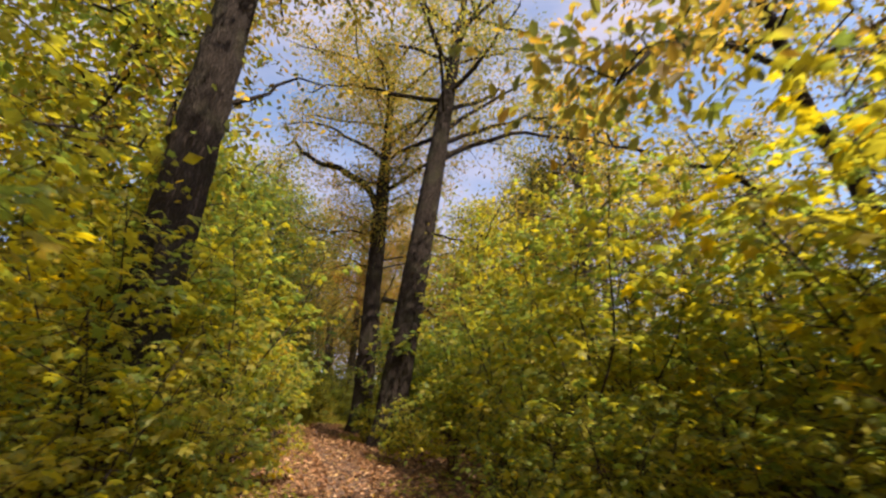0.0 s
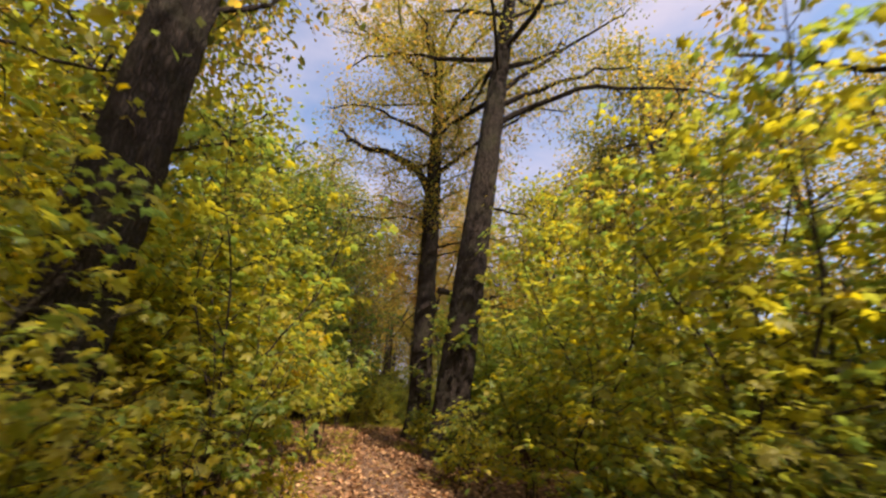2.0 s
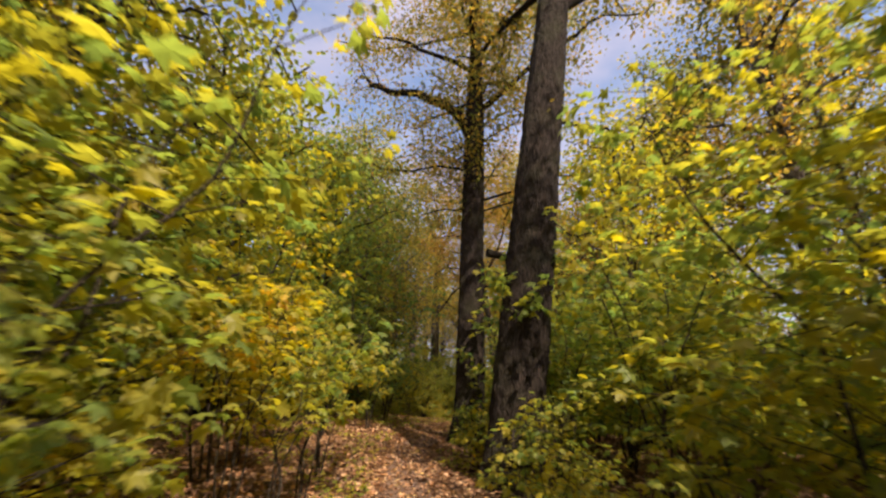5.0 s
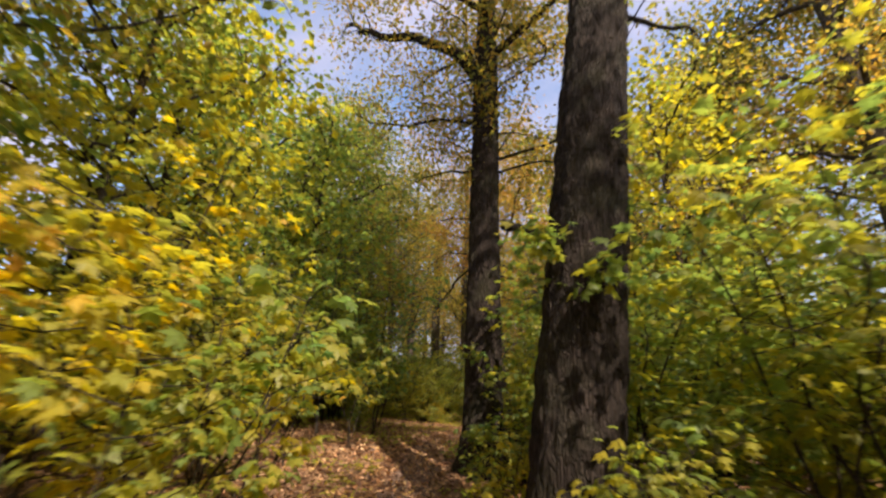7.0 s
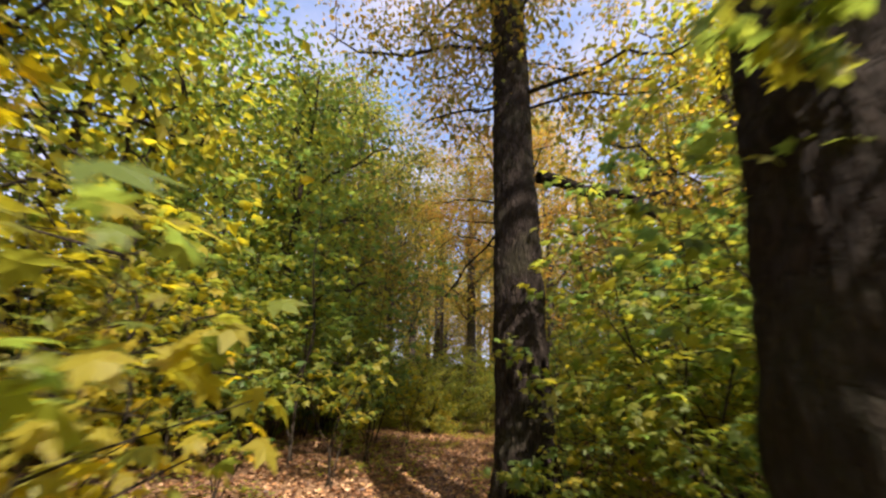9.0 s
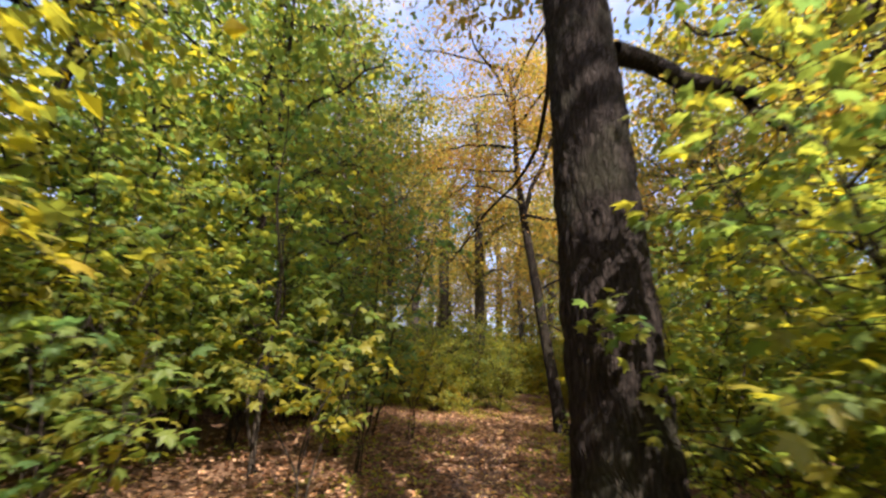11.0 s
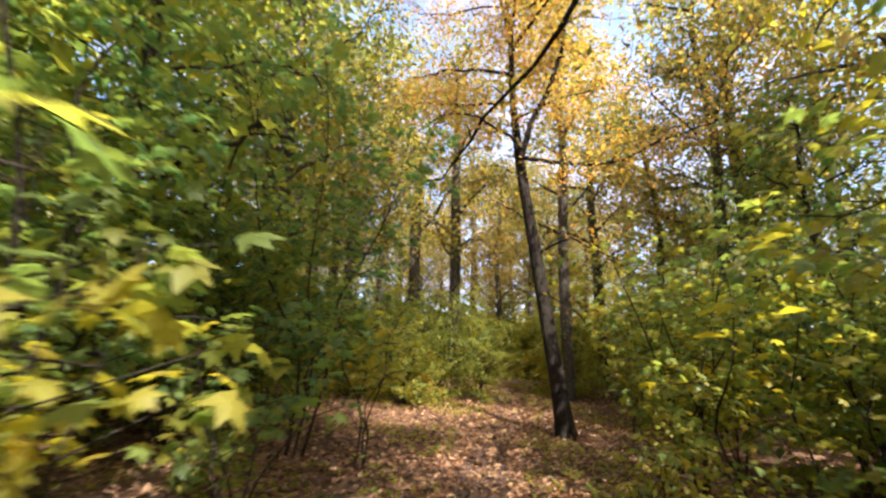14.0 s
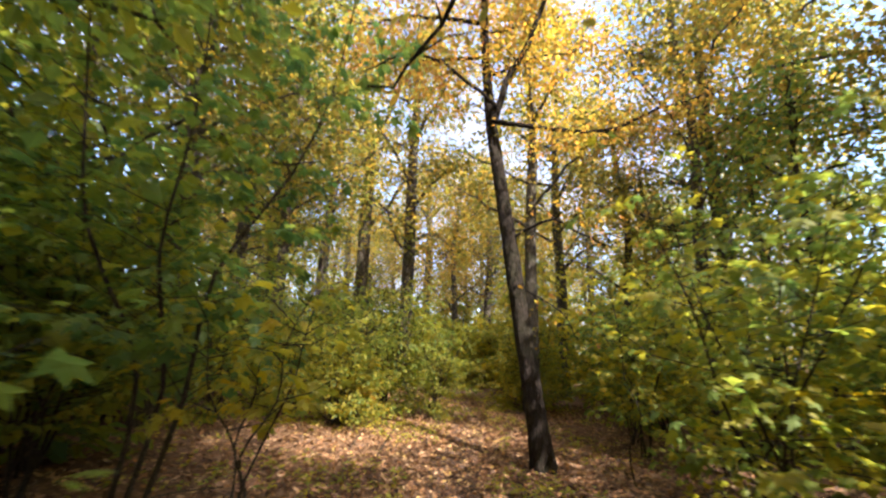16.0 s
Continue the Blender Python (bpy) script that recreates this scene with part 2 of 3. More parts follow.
def leaves(geo, at, way, up, size, shape, faces):
    """One leaf at each place, pointing along way with its face towards up."""
    at, way, up = (np.asarray(k, float) for k in (at, way, up))
    if not len(at):
        return
    way = way / (np.linalg.norm(way, axis=1, keepdims=True) + 1e-9)
    side = np.cross(up, way)
    side /= np.linalg.norm(side, axis=1, keepdims=True) + 1e-9
    top = np.cross(way, side)
    s = np.asarray(size, float)[:, None, None]
    v = at[:, None] + s * (shape[None, :, 0:1] * way[:, None] + shape[None, :, 1:2] * side[:, None] + shape[None, :, 2:3] * top[:, None])
    n = len(shape)
    f = (faces[None] + (np.arange(len(at)) * n)[:, None, None]).reshape(-1, 3)
    geo.add(v.reshape(-1, 3), f)


def rnd(lo, hi):
    return random.uniform(lo, hi)


# ---- woodland plants ----
def trunk_geo(axis, radii, rings, sides, depth, flare=0.0, seed=0.0):
    """A trunk along the axis with deep, upright furrows in its bark and roots that flare out."""
    pts = spline(axis, 400)
    pick = (np.linspace(0, 1, rings) ** 1.6 * 399)
    pts = np.stack([np.interp(pick, np.arange(400), pts[:, k]) for k in range(3)], 1)
    rad = np.interp(pick / 399, np.linspace(0, 1, len(radii)), radii)
    v = np.empty((rings, sides, 3))
    for i in range(rings):
        p, r = pts[i], rad[i]
        low = max(0.0, 1 - (p[2] - pts[0][2]) / 1.1)
        for j in range(sides):
            a = 2 * math.pi * j / sides
            c, s = math.cos(a), math.sin(a)
            k = abs(noise.noise((c * r * 22 + seed, s * r * 22, p[2] * 3.2))) * 2.6 - 0.7
            k2 = noise.noise((c * 1.3 + seed, s * 1.3, p[2] * 0.6))
            root = flare * low**2.2 * (0.75 + 0.55 * math.sin(a * 5 + seed) + 0.5 * noise.noise((c * 2, s * 2, seed)))
            rr = r + depth * k + 0.05 * r * k2 + r * root
            v[i, j] = p[0] + rr * c, p[1] + rr * s, p[2]
    g = Geo()
    i, j = np.meshgrid(np.arange(rings - 1), np.arange(sides), indexing="ij")
    p, q = (i * sides + j).ravel(), (i * sides + (j + 1) % sides).ravel()
    g.add(v.reshape(-1, 3), np.concatenate([np.stack([p, q, q + sides], 1), np.stack([p, q + sides, p + sides], 1)]))
    return g


def clump(geo, at, count, spread, size, shape=PLAIN_SHAPE, faces=PLAIN_FACES, droop=0.35):
    """Leaves loosely round a twig's end."""
    d = np.random.normal(size=(count, 3)) * np.array([spread, spread, spread * 0.6])
    way = d + np.random.normal(size=(count, 3)) * spread * 0.8
    way[:, 2] -= droop * spread
    up = np.random.normal(size=(count, 3)) * 0.55 + np.array([0, 0, 1.0])
    leaves(geo, np.asarray(at) + d, way, up, np.random.uniform(0.65, 1.25, count) * size, shape, faces)


def limb_with_twigs(wood, twig_wood, crown, pts, r0, r1, twigs, per_clump, spread, size, reach, shape=PLAIN_SHAPE, faces=PLAIN_FACES, start=0.3, sides=7):
    """A limb through the points, side branches along it, and leaves at their ends."""
    line = spline(pts, max(8, 3 * len(pts)))
    wander = np.cumsum(np.random.normal(size=line.shape) * 0.11 * reach, axis=0)
    line = line + wander * np.linspace(0, 1, len(line))[:, None]
    tube(wood, line, np.linspace(r0, r1, len(line)), sides, 0.12)
    for k in range(twigs):
        u = start + (1 - start) * (k + random.random()) / twigs
        i = min(int(u * (len(line) - 1)), len(line) - 2)
        p, d = line[i], line[i + 1] - line[i]
        d = d / (np.linalg.norm(d) + 1e-9)
        a = np.array([rnd(-1, 1), rnd(-1, 1), rnd(-0.45, 0.7)])
        a = a - d * (a @ d) * 0.6
        a = a / np.linalg.norm(a) * reach * rnd(0.5, 1.3)
        mid = p + a * 0.5 + np.array([rnd(-0.1, 0.1), rnd(-0.1, 0.1), 0.1]) * reach
        end = p + a + np.array([0, 0, -0.12 * reach])
        tube(twig_wood, spline([p, mid, end], 5), np.linspace(max(r1 * 0.7, 0.014), 0.004, 5), 3)
        if per_clump:
            for s in (0.4, 0.7, 1.0):
                clump(crown, p + (end - p) * s + np.array([0, 0, 0.08 * reach * (1 - s)]), int(per_clump * rnd(0.6, 1.4)), spread, size, shape, faces)


def tree(name, label, height, radius, bole, crown_r, limbs, per_clump, size, mat=BARK, lean=(0, 0), tint=0.5, leaf=OAK):
    """A whole tree at the origin: tapered trunk, limbs and a loose crown."""
    thing = tagged(new(name), label, "tree", "woodland trees")
    top = np.array([lean[0], lean[1], height])
    axis = [np.array([0, 0, -0.25])] + [top * s + np.array([rnd(-0.3, 0.3), rnd(-0.3, 0.3), 0]) * s for s in (0.3, 0.55, 0.8, 1.0)]
    part("trunk", trunk_geo(axis, [radius * 1.1, radius, radius * 0.8, radius * 0.5, 0.03], 34, 14, radius * 0.04, 0.35, rnd(0, 50)), mat, thing)
    crown, twig_wood = Geo(), Geo()
    line = spline(axis, 60)
    for k in range(limbs):
        h = bole + (height * 0.96 - bole) * (k + 0.5 * random.random()) / limbs
        i = int(np.argmin(abs(line[:, 2] - h)))
        a = k * 2.4 + rnd(-0.5, 0.5)
        out = crown_r * rnd(0.7, 1.1) * (1 - 0.65 * max(0, (h - bole) / (height - bole)) ** 1.6)
        d = np.array([math.cos(a), math.sin(a), 0])
        rise = rnd(0.25, 0.7) * out
        pts = [line[i], line[i] + d * out * 0.35 + [0, 0, rise * 0.5], line[i] + d * out * 0.7 + [rnd(-0.3, 0.3), rnd(-0.3, 0.3), rise * 0.8], line[i] + d * out + [0, 0, rise]]
        wood = Geo()
        limb_with_twigs(wood, twig_wood, crown, pts, radius * rnd(0.22, 0.4), 0.02, 8, per_clump, 0.26 + 0.05 * crown_r, size, 0.30 * crown_r, sides=5)
        part("limb", wood, mat, thing)
    tagged(part("brushwood", twig_wood, mat, thing), kind="stuff")
    c = part("crown", crown, leaf, thing, "loose autumn leaves", False)
    c.color = (tint, 0, 0, 1)
    return thing


def sapling(name, label, height, stems, spread, twigs, size, tint, low=0.22, shape=MAPLE_SHAPE, faces=MAPLE_FACES, leaf=MAPLE, group="understorey", step=0.085, mat=TWIG):
    """A young broadleaf: thin stems from one root, flat sprays of leaves held level."""
    thing = tagged(new(name), label, "shrub", group)
    crown, twig_wood = Geo(), Geo()
    for s in range(stems):
        a = s * 2.4 + rnd(-0.4, 0.4)
        out = spread * rnd(0.3, 0.85) if stems > 1 else spread * 0.15
        d = np.array([math.cos(a), math.sin(a), 0])
        h = height * rnd(0.78, 1.0)
        foot = d * rnd(0.02, 0.12) + np.array([0, 0, -0.12])
        bend = 0.045 * height
        line = spline([foot] + [d * out * u**1.3 + [rnd(-bend, bend), rnd(-bend, bend), h * u] for u in (0.2, 0.4, 0.6, 0.8)] + [d * out + [0, 0, h]], 16)
        wood = Geo()
        tube(wood, line, np.linspace(0.005 + 0.0032 * height, 0.003, 16), 5, 0.1)
        at, way, up, sz = [], [], [], []
        for k in range(twigs):
            u = low + (1 - low) * (k + random.random()) / twigs
            i = min(int(u * 15), 14)
            p = line[i]
            b = k * 2.4 + rnd(-0.6, 0.6)
            reach = spread * rnd(0.45, 1.0) * (1.05 - 0.6 * u)
            e = np.array([math.cos(b), math.sin(b), 0])
            tw = spline([p, p + e * reach * 0.5 + [rnd(-0.1, 0.1), rnd(-0.1, 0.1), rnd(0.05, 0.35) * reach], p + e * reach + [rnd(-0.15, 0.15), rnd(-0.15, 0.15), rnd(-0.2, 0.6) * reach]], 8)
            tube(twig_wood, tw[[0, 3, 7]], (0.006, 0.004, 0.002), 3)
            n = max(3, int(reach / step))
            for q in range(n):
                f = 0.22 + 0.78 * (q + 0.5) / n
                x = tw[min(int(f * 7), 6)] + (tw[min(int(f * 7) + 1, 7)] - tw[min(int(f * 7), 6)]) * (f * 7 % 1)
                for turn in (-1, 1):
                    g = b + turn * rnd(0.5, 1.2)
                    w = np.array([math.cos(g), math.sin(g), rnd(-1.1, 0.25)])
                    at.append(x + w * rnd(0.02, 0.09))
                    way.append(w)
                    up.append((random.gauss(0, 0.5), random.gauss(0, 0.5), 1))
                    sz.append(size * rnd(0.5, 1.25))
        leaves(crown, at, way, up, sz, shape, faces)
        part("stem", wood, mat, thing)
    tagged(part("brushwood", twig_wood, mat, thing), kind="stuff")
    c = part("foliage", crown, leaf, thing, "flat sprays of autumn leaves", False)
    c.color = (tint, 0, 0, 1)
    return thing


def recolour(thing, tint):
    for ob in thing.children:
        if ob.color[3] == 1 and ob.name.split(".")[0] in ("foliage", "crown"):
            ob.color = (tint, 0, 0, 1)
    return thing


def planted(x, y, turn=0.0, size=1.0, lean=0.0):
    return pose(x, y, ground_z(x, y), lean, 0, turn) @ Matrix.Scale(size, 4)


# ---- ground ----
def ground_sheet():
    ys = np.concatenate([np.linspace(-400, -20, 12), np.linspace(-15, 4, 20), np.arange(4.5, 46, 0.22), np.linspace(47, 70, 24), np.linspace(80, 600, 14)])
    ks = np.concatenate([np.linspace(-500, -30, 12), np.linspace(-26, -7, 20), np.arange(-6.6, 6.61, 0.22), np.linspace(7, 26, 20), np.linspace(30, 500, 12)])
    v = []
    for y in ys:
        px = path_x(y)
        for k in ks:
            v.append((px + k, y, ground_z(px + k, y)))
    n = len(ks)
    i, j = np.meshgrid(np.arange(len(ys) - 1), np.arange(n - 1), indexing="ij")
    p = (i * n + j).ravel()
    g = Geo()
    g.add(v, np.concatenate([np.stack([p, p + 1, p + n + 1], 1), np.stack([p, p + n + 1, p + n], 1)]))
    return tagged(new("ground", g.mesh("ground", FLOOR)), "brown woodland floor under rotting leaves", "ground", kind="structure")


def path_strip():
    ys, cols = np.arange(-6, 46, 0.2), 9
    v = []
    for y in ys:
        w = 0.42 + 0.10 * noise.noise((y * 0.6, 2.2, 0)) + 0.05 * noise.noise((y * 2.1, 5.2, 0))
        for k in range(cols):
            x = path_x(y) + w * (2 * k / (cols - 1) - 1)
            edge = abs(2 * k / (cols - 1) - 1)
            v.append((x, y, ground_z(x, y) + (0.012 if edge < 0.9 else -0.012)))
    i, j = np.meshgrid(np.arange(len(ys) - 1), np.arange(cols - 1), indexing="ij")
    p = (i * cols + j).ravel()
    g = Geo()
    g.add(v, np.concatenate([np.stack([p, p + 1, p + cols + 1], 1), np.stack([p, p + cols + 1, p + cols], 1)]))
    return tagged(new("path", g.mesh("path", TRODDEN)), "narrow trodden footpath of pale dry earth", "path", kind="structure")


ground_sheet()
path_strip()


def litter(name, label, count, width, size, on_path):
    g = Geo()
    y = np.random.uniform(5, 44, count)
    k = np.random.normal(size=count) * width
    at = np.array([(path_x(b) + a, b, 0) for a, b in zip(k, y)])
    keep = np.abs(k) > 0.35 if not on_path else np.abs(k) < 0.7
    at = at[keep]
    at[:, 2] = [ground_z(a, b) + rnd(0.004, 0.03) for a, b, _ in at]
    way = np.random.normal(size=at.shape) * [1, 1, 0.22]
    up = np.random.normal(size=at.shape) * 0.3 + [0, 0, 1]
    leaves(g, at, way, up, np.random.uniform(0.6, 1.3, len(at)) * size, CURL_SHAPE, CURL_FACES)
    ob = tagged(new(name, g.mesh(name, LITTER, False)), label, "leaf litter", kind="stuff")
    ob.color = (0.5 if on_path else 0.4, 0, 0, 1)
    return ob


litter("leaf_litter", "dry curled brown oak leaves strewn over the woodland floor", 80000, 3.6, 0.082, False)
litter("path_leaves", "trampled pale tan leaves lying on the footpath", 14000, 0.36, 0.066, True)


# ---- the great trees by the path ----
def great_tree(name, label, axis, radii, limbs, tint, furrow=0.022, flare=0.45, mat=BARK, seed=1.0, rings=330, sides=110, dense=2.0, leaf_size=0.155):
    """A tree with its own trunk line and limbs; each limb: points, radii, twigs, leaves a clump, reach."""
    thing = tagged(new(name), label, "tree", "trees by the path")
    part("trunk", trunk_geo(axis, radii, rings, sides, furrow, flare, seed), mat, thing, "deeply furrowed bark")
    crown, twig_wood = Geo(), Geo()
    for pts, r0, r1, twigs, per, reach in limbs:
        wood = Geo()
        limb_with_twigs(wood, twig_wood, crown, pts, r0, r1, twigs, int(per * dense), 0.34, leaf_size, reach, OAK_SHAPE, OAK_FACES, 0.25, 10)
        part("limb", wood, mat, thing)
    tagged(part("brushwood", twig_wood, mat, thing), kind="stuff")
    if crown.n:
        c = part("crown", crown, OAK, thing, "yellowing oak leaves", False)
        c.color = (tint, 0, 0, 1)
    return thing


def sprout(thing, x, y, z, toward, count, size, tint):
    """Leafy shoots that break from the bark of a trunk, turned towards an angle."""
    wood, fresh = Geo(), Geo()
    for k in range(count):
        a = radians(toward) + rnd(-0.8, 0.8)
        p = np.array([x, y, z + rnd(-0.12, 0.12)])
        end = p + np.array([math.cos(a), math.sin(a), rnd(-0.1, 0.5)]) * rnd(0.18, 0.4)
        tube(wood, spline([p, (p + end) / 2 + [0, 0, 0.04], end], 4), (0.006, 0.005, 0.004, 0.002), 4)
        for s in (0.45, 0.75, 1.0):
            clump(fresh, p + (end - p) * s, 3, 0.06, size, MAPLE_SHAPE, MAPLE_FACES)
    part("shoot", wood, TWIG, thing)
    part("shoot_leaves", fresh, MAPLE, thing, "fresh green leaves sprouting from the bark", False).color = (tint, 0, 0, 1)


def ring_limbs(axis_at, z0, z1, count, out, per=14, r=0.09, twigs=9):
    """Limbs all round a trunk between two heights."""
    found = []
    for k in range(count):
        z = z0 + (z1 - z0) * (k + random.random()) / count
        a = k * 2.4 + rnd(-0.4, 0.4)
        o = out * rnd(0.6, 1.1)
        p = np.array(axis_at(z))
        d = np.array([math.cos(a), math.sin(a), 0])
        rise = rnd(0.1, 0.6) * o
        found.append(([p, p + d * o * 0.4 + [0, 0, rise * 0.6], p + d * o * 0.75 + [rnd(-0.3, 0.3), rnd(-0.3, 0.3), rise], p + d * o + [0, 0, rise * 1.1]], r * rnd(0.6, 1.2), 0.015, twigs, per, 0.24 * out))
    return found


def axis_a(z):
    return (-1.925 + 0.113 * z, 19.62 + 0.055 * z, z)


def axis_b(z):
    return (-3.75 - 0.02 * z, 23.4 + 0.10 * z, z)


def axis_c(z):
    return (-5.25 - 0.139 * z, 33.43 + 0.03 * z, z)


def axis_d(z):
    return (-3.33, 12.28, z)


oak_a = great_tree("oak_tree", "tall dark oak leaning over the footpath, furrowed bark",
           [axis_a(z) for z in (-0.95, 1.0, 3, 5, 7, 9, 12, 15, 19)], [0.42, 0.405, 0.39, 0.37, 0.34, 0.31, 0.25, 0.17, 0.05],
           ring_limbs(axis_a, 9.0, 18, 20, 5.2, 22) + [
               ([axis_a(5.6), (-0.6, 20.4, 5.7), (0.1, 20.6, 5.5)], 0.05, 0.02, 3, 8, 0.7),
               ([axis_a(8.4), (0.2, 20.6, 9.3), (1.9, 20.9, 9.9), (3.6, 21.2, 9.9), (5.0, 21.4, 9.6)], 0.11, 0.02, 9, 7, 1.0),
               ([axis_a(9.6), (0.4, 20.8, 11.0), (2.6, 21.2, 12.6), (4.5, 21.6, 13.5)], 0.10, 0.02, 9, 10, 1.1)], 0.42, seed=3.0, dense=1.4, leaf_size=0.12)
oak_b = great_tree("oak_tree", "tall oak with a long bare limb and a forked top",
           [axis_b(z) for z in (-0.45, 1.0, 3, 5, 7, 9.2, 12, 15, 19)], [0.41, 0.36, 0.34, 0.325, 0.32, 0.31, 0.23, 0.16, 0.05],
           ring_limbs(axis_b, 9.5, 18.5, 20, 5.4, 22) + ring_limbs(axis_b, 5.6, 10.0, 11, 2.8, 9, 0.028, 7) + [
               ([(-4.0, 24.5, 8.6), (-4.75, 24.4, 10.1), (-5.9, 24.3, 11.0), (-7.3, 24.2, 11.6), (-8.2, 24.2, 12.5), (-9.4, 24.4, 13.6)], 0.20, 0.05, 12, 12, 1.2),
               ([(-3.5, 24.2, 4.64), (-2.81, 24.67, 4.56), (-2.05, 25.24, 4.36), (-1.49, 25.66, 4.05), (-0.7, 26.2, 3.7)], 0.125, 0.03, 6, 10, 0.9),
               ([(-2.05, 25.24, 4.38), (-1.55, 25.75, 4.77), (-0.5, 26.2, 4.95), (0.5, 26.6, 4.9), (1.5, 26.9, 5.3)], 0.06, 0.02, 7, 11, 0.9),
               ([(-4.2, 24.9, 7.6), (-4.35, 26.3, 6.0), (-4.97, 27.46, 4.95), (-6.12, 28.28, 4.35), (-6.98, 28.69, 3.7)], 0.05, 0.012, 6, 3, 0.7),
               ([axis_b(6.2), (-3.0, 24.1, 6.4), (-2.0, 24.0, 6.5), (-1.1, 24.0, 6.6)], 0.05, 0.015, 5, 12, 0.8),
               ([axis_b(7.3), (-4.9, 23.9, 7.6), (-6.0, 23.5, 7.5), (-6.9, 23.3, 7.8)], 0.05, 0.015, 7, 10, 0.9),
               ([axis_b(6.0), (-4.8, 24.0, 5.9), (-5.8, 23.8, 5.6)], 0.035, 0.012, 5, 10, 0.8)], 0.5, seed=9.0, dense=2.5, leaf_size=0.13)
sprout(oak_a, -1.95, 19.36, 2.3, 250, 7, 0.12, 0.36)
sprout(oak_a, -1.62, 19.3, 1.9, 280, 5, 0.12, 0.34)
sprout(oak_a, -1.55, 19.25, 0.15, 285, 7, 0.13, 0.2)
sprout(oak_b, -3.75, 23.15, 1.55, 250, 5, 0.10, 0.36)
sprout(oak_b, -3.5, 23.15, 1.3, 275, 4, 0.10, 0.36)
sprout(oak_b, -3.6, 23.05, 0.3, 260, 9, 0.13, 0.3)
great_tree("young_oak", "slim leaning oak with golden leaves beside the footpath",
           [axis_c(z) for z in (-0.85, 0.6, 2, 3.5, 5, 6.3)] + [(-6.25, 33.4, 8.0), (-6.3, 33.5, 9.7), (-6.5, 33.6, 12.5)], [0.21, 0.185, 0.17, 0.155, 0.14, 0.125, 0.09, 0.07, 0.03],
           ring_limbs(lambda z: (-6.3, 33.5, z), 7.2, 12.3, 13, 3.8, 20, 0.05) + [
               ([(-6.05, 33.4, 6.2), (-5.75, 33.3, 7.2), (-5.34, 33.2, 8.3), (-4.69, 33.2, 9.9), (-4.2, 33.2, 11.5)], 0.085, 0.03, 10, 18, 1.0),
               ([(-6.0, 33.4, 6.2), (-5.15, 33.2, 5.92), (-3.9, 33.4, 5.98), (-2.31, 33.8, 6.65), (-1.2, 34.1, 7.0)], 0.06, 0.015, 12, 16, 0.9),
               ([axis_c(3.6), (-4.98, 33.2, 3.9), (-4.52, 33.3, 3.6), (-3.82, 33.5, 3.45)], 0.035, 0.012, 5, 5, 0.5),
               ([axis_c(2.7), (-4.81, 33.3, 2.14), (-4.5, 33.4, 1.6)], 0.022, 0.006, 4, 2, 0.35),
               ([(-6.0, 33.3, 6.5), (-6.6, 32.6, 6.75), (-7.5, 31.9, 6.78), (-8.66, 31.6, 6.55)], 0.045, 0.012, 9, 16, 0.9)], 0.70, 0.008, 0.5, seed=5.0, rings=120, sides=40, dense=2.4, leaf_size=0.105)
great_tree("oak_tree", "thick dark oak standing in maple saplings",
           [axis_d(z) for z in (-1.25, 1.0, 3, 5, 7, 9, 12, 15)], [0.32, 0.30, 0.295, 0.29, 0.28, 0.26, 0.2, 0.05],
           ring_limbs(axis_d, 6.5, 15, 16, 4.8, 15) + [
               ([axis_d(4.2), (-2.9, 12.6, 4.7), (-2.5, 12.9, 5.3), (-1.9, 13.3, 5.6)], 0.05, 0.012, 4, 4, 0.7),
               ([axis_d(3.5), (-3.9, 12.5, 3.9), (-4.2, 12.7, 5.0), (-4.3, 12.9, 6.3)], 0.06, 0.02, 5, 6, 0.7)], 0.38, 0.018, seed=14.0)
great_tree("oak_tree", "dark oak with crooked limbs above the saplings",
           [(8.9, 16.2, -1.3), (8.6, 16.1, 2.0), (8.18, 15.91, 4.7), (7.49, 15.6, 6.3), (7.1, 15.2, 7.7), (6.6, 14.8, 10), (6.3, 14.5, 14)], [0.2, 0.18, 0.165, 0.15, 0.135, 0.11, 0.04],
           ring_limbs(lambda z: (6.9 - 0.1 * (z - 8), 15.0, z), 6.5, 13.5, 10, 4.6, 12) + [
               ([(8.3, 16.0, 4.0), (7.38, 16.3, 4.3), (6.0, 16.1, 4.9), (4.67, 15.84, 5.36), (3.6, 15.6, 5.7)], 0.09, 0.02, 9, 6, 0.9),
               ([(7.2, 15.3, 7.2), (5.2, 14.0, 6.6), (3.4, 12.4, 5.0), (2.2, 11.2, 3.6), (1.7, 10.6, 3.0)], 0.07, 0.012, 12, 14, 0.8)], 0.52, 0.012, seed=21.0, rings=120, sides=40)

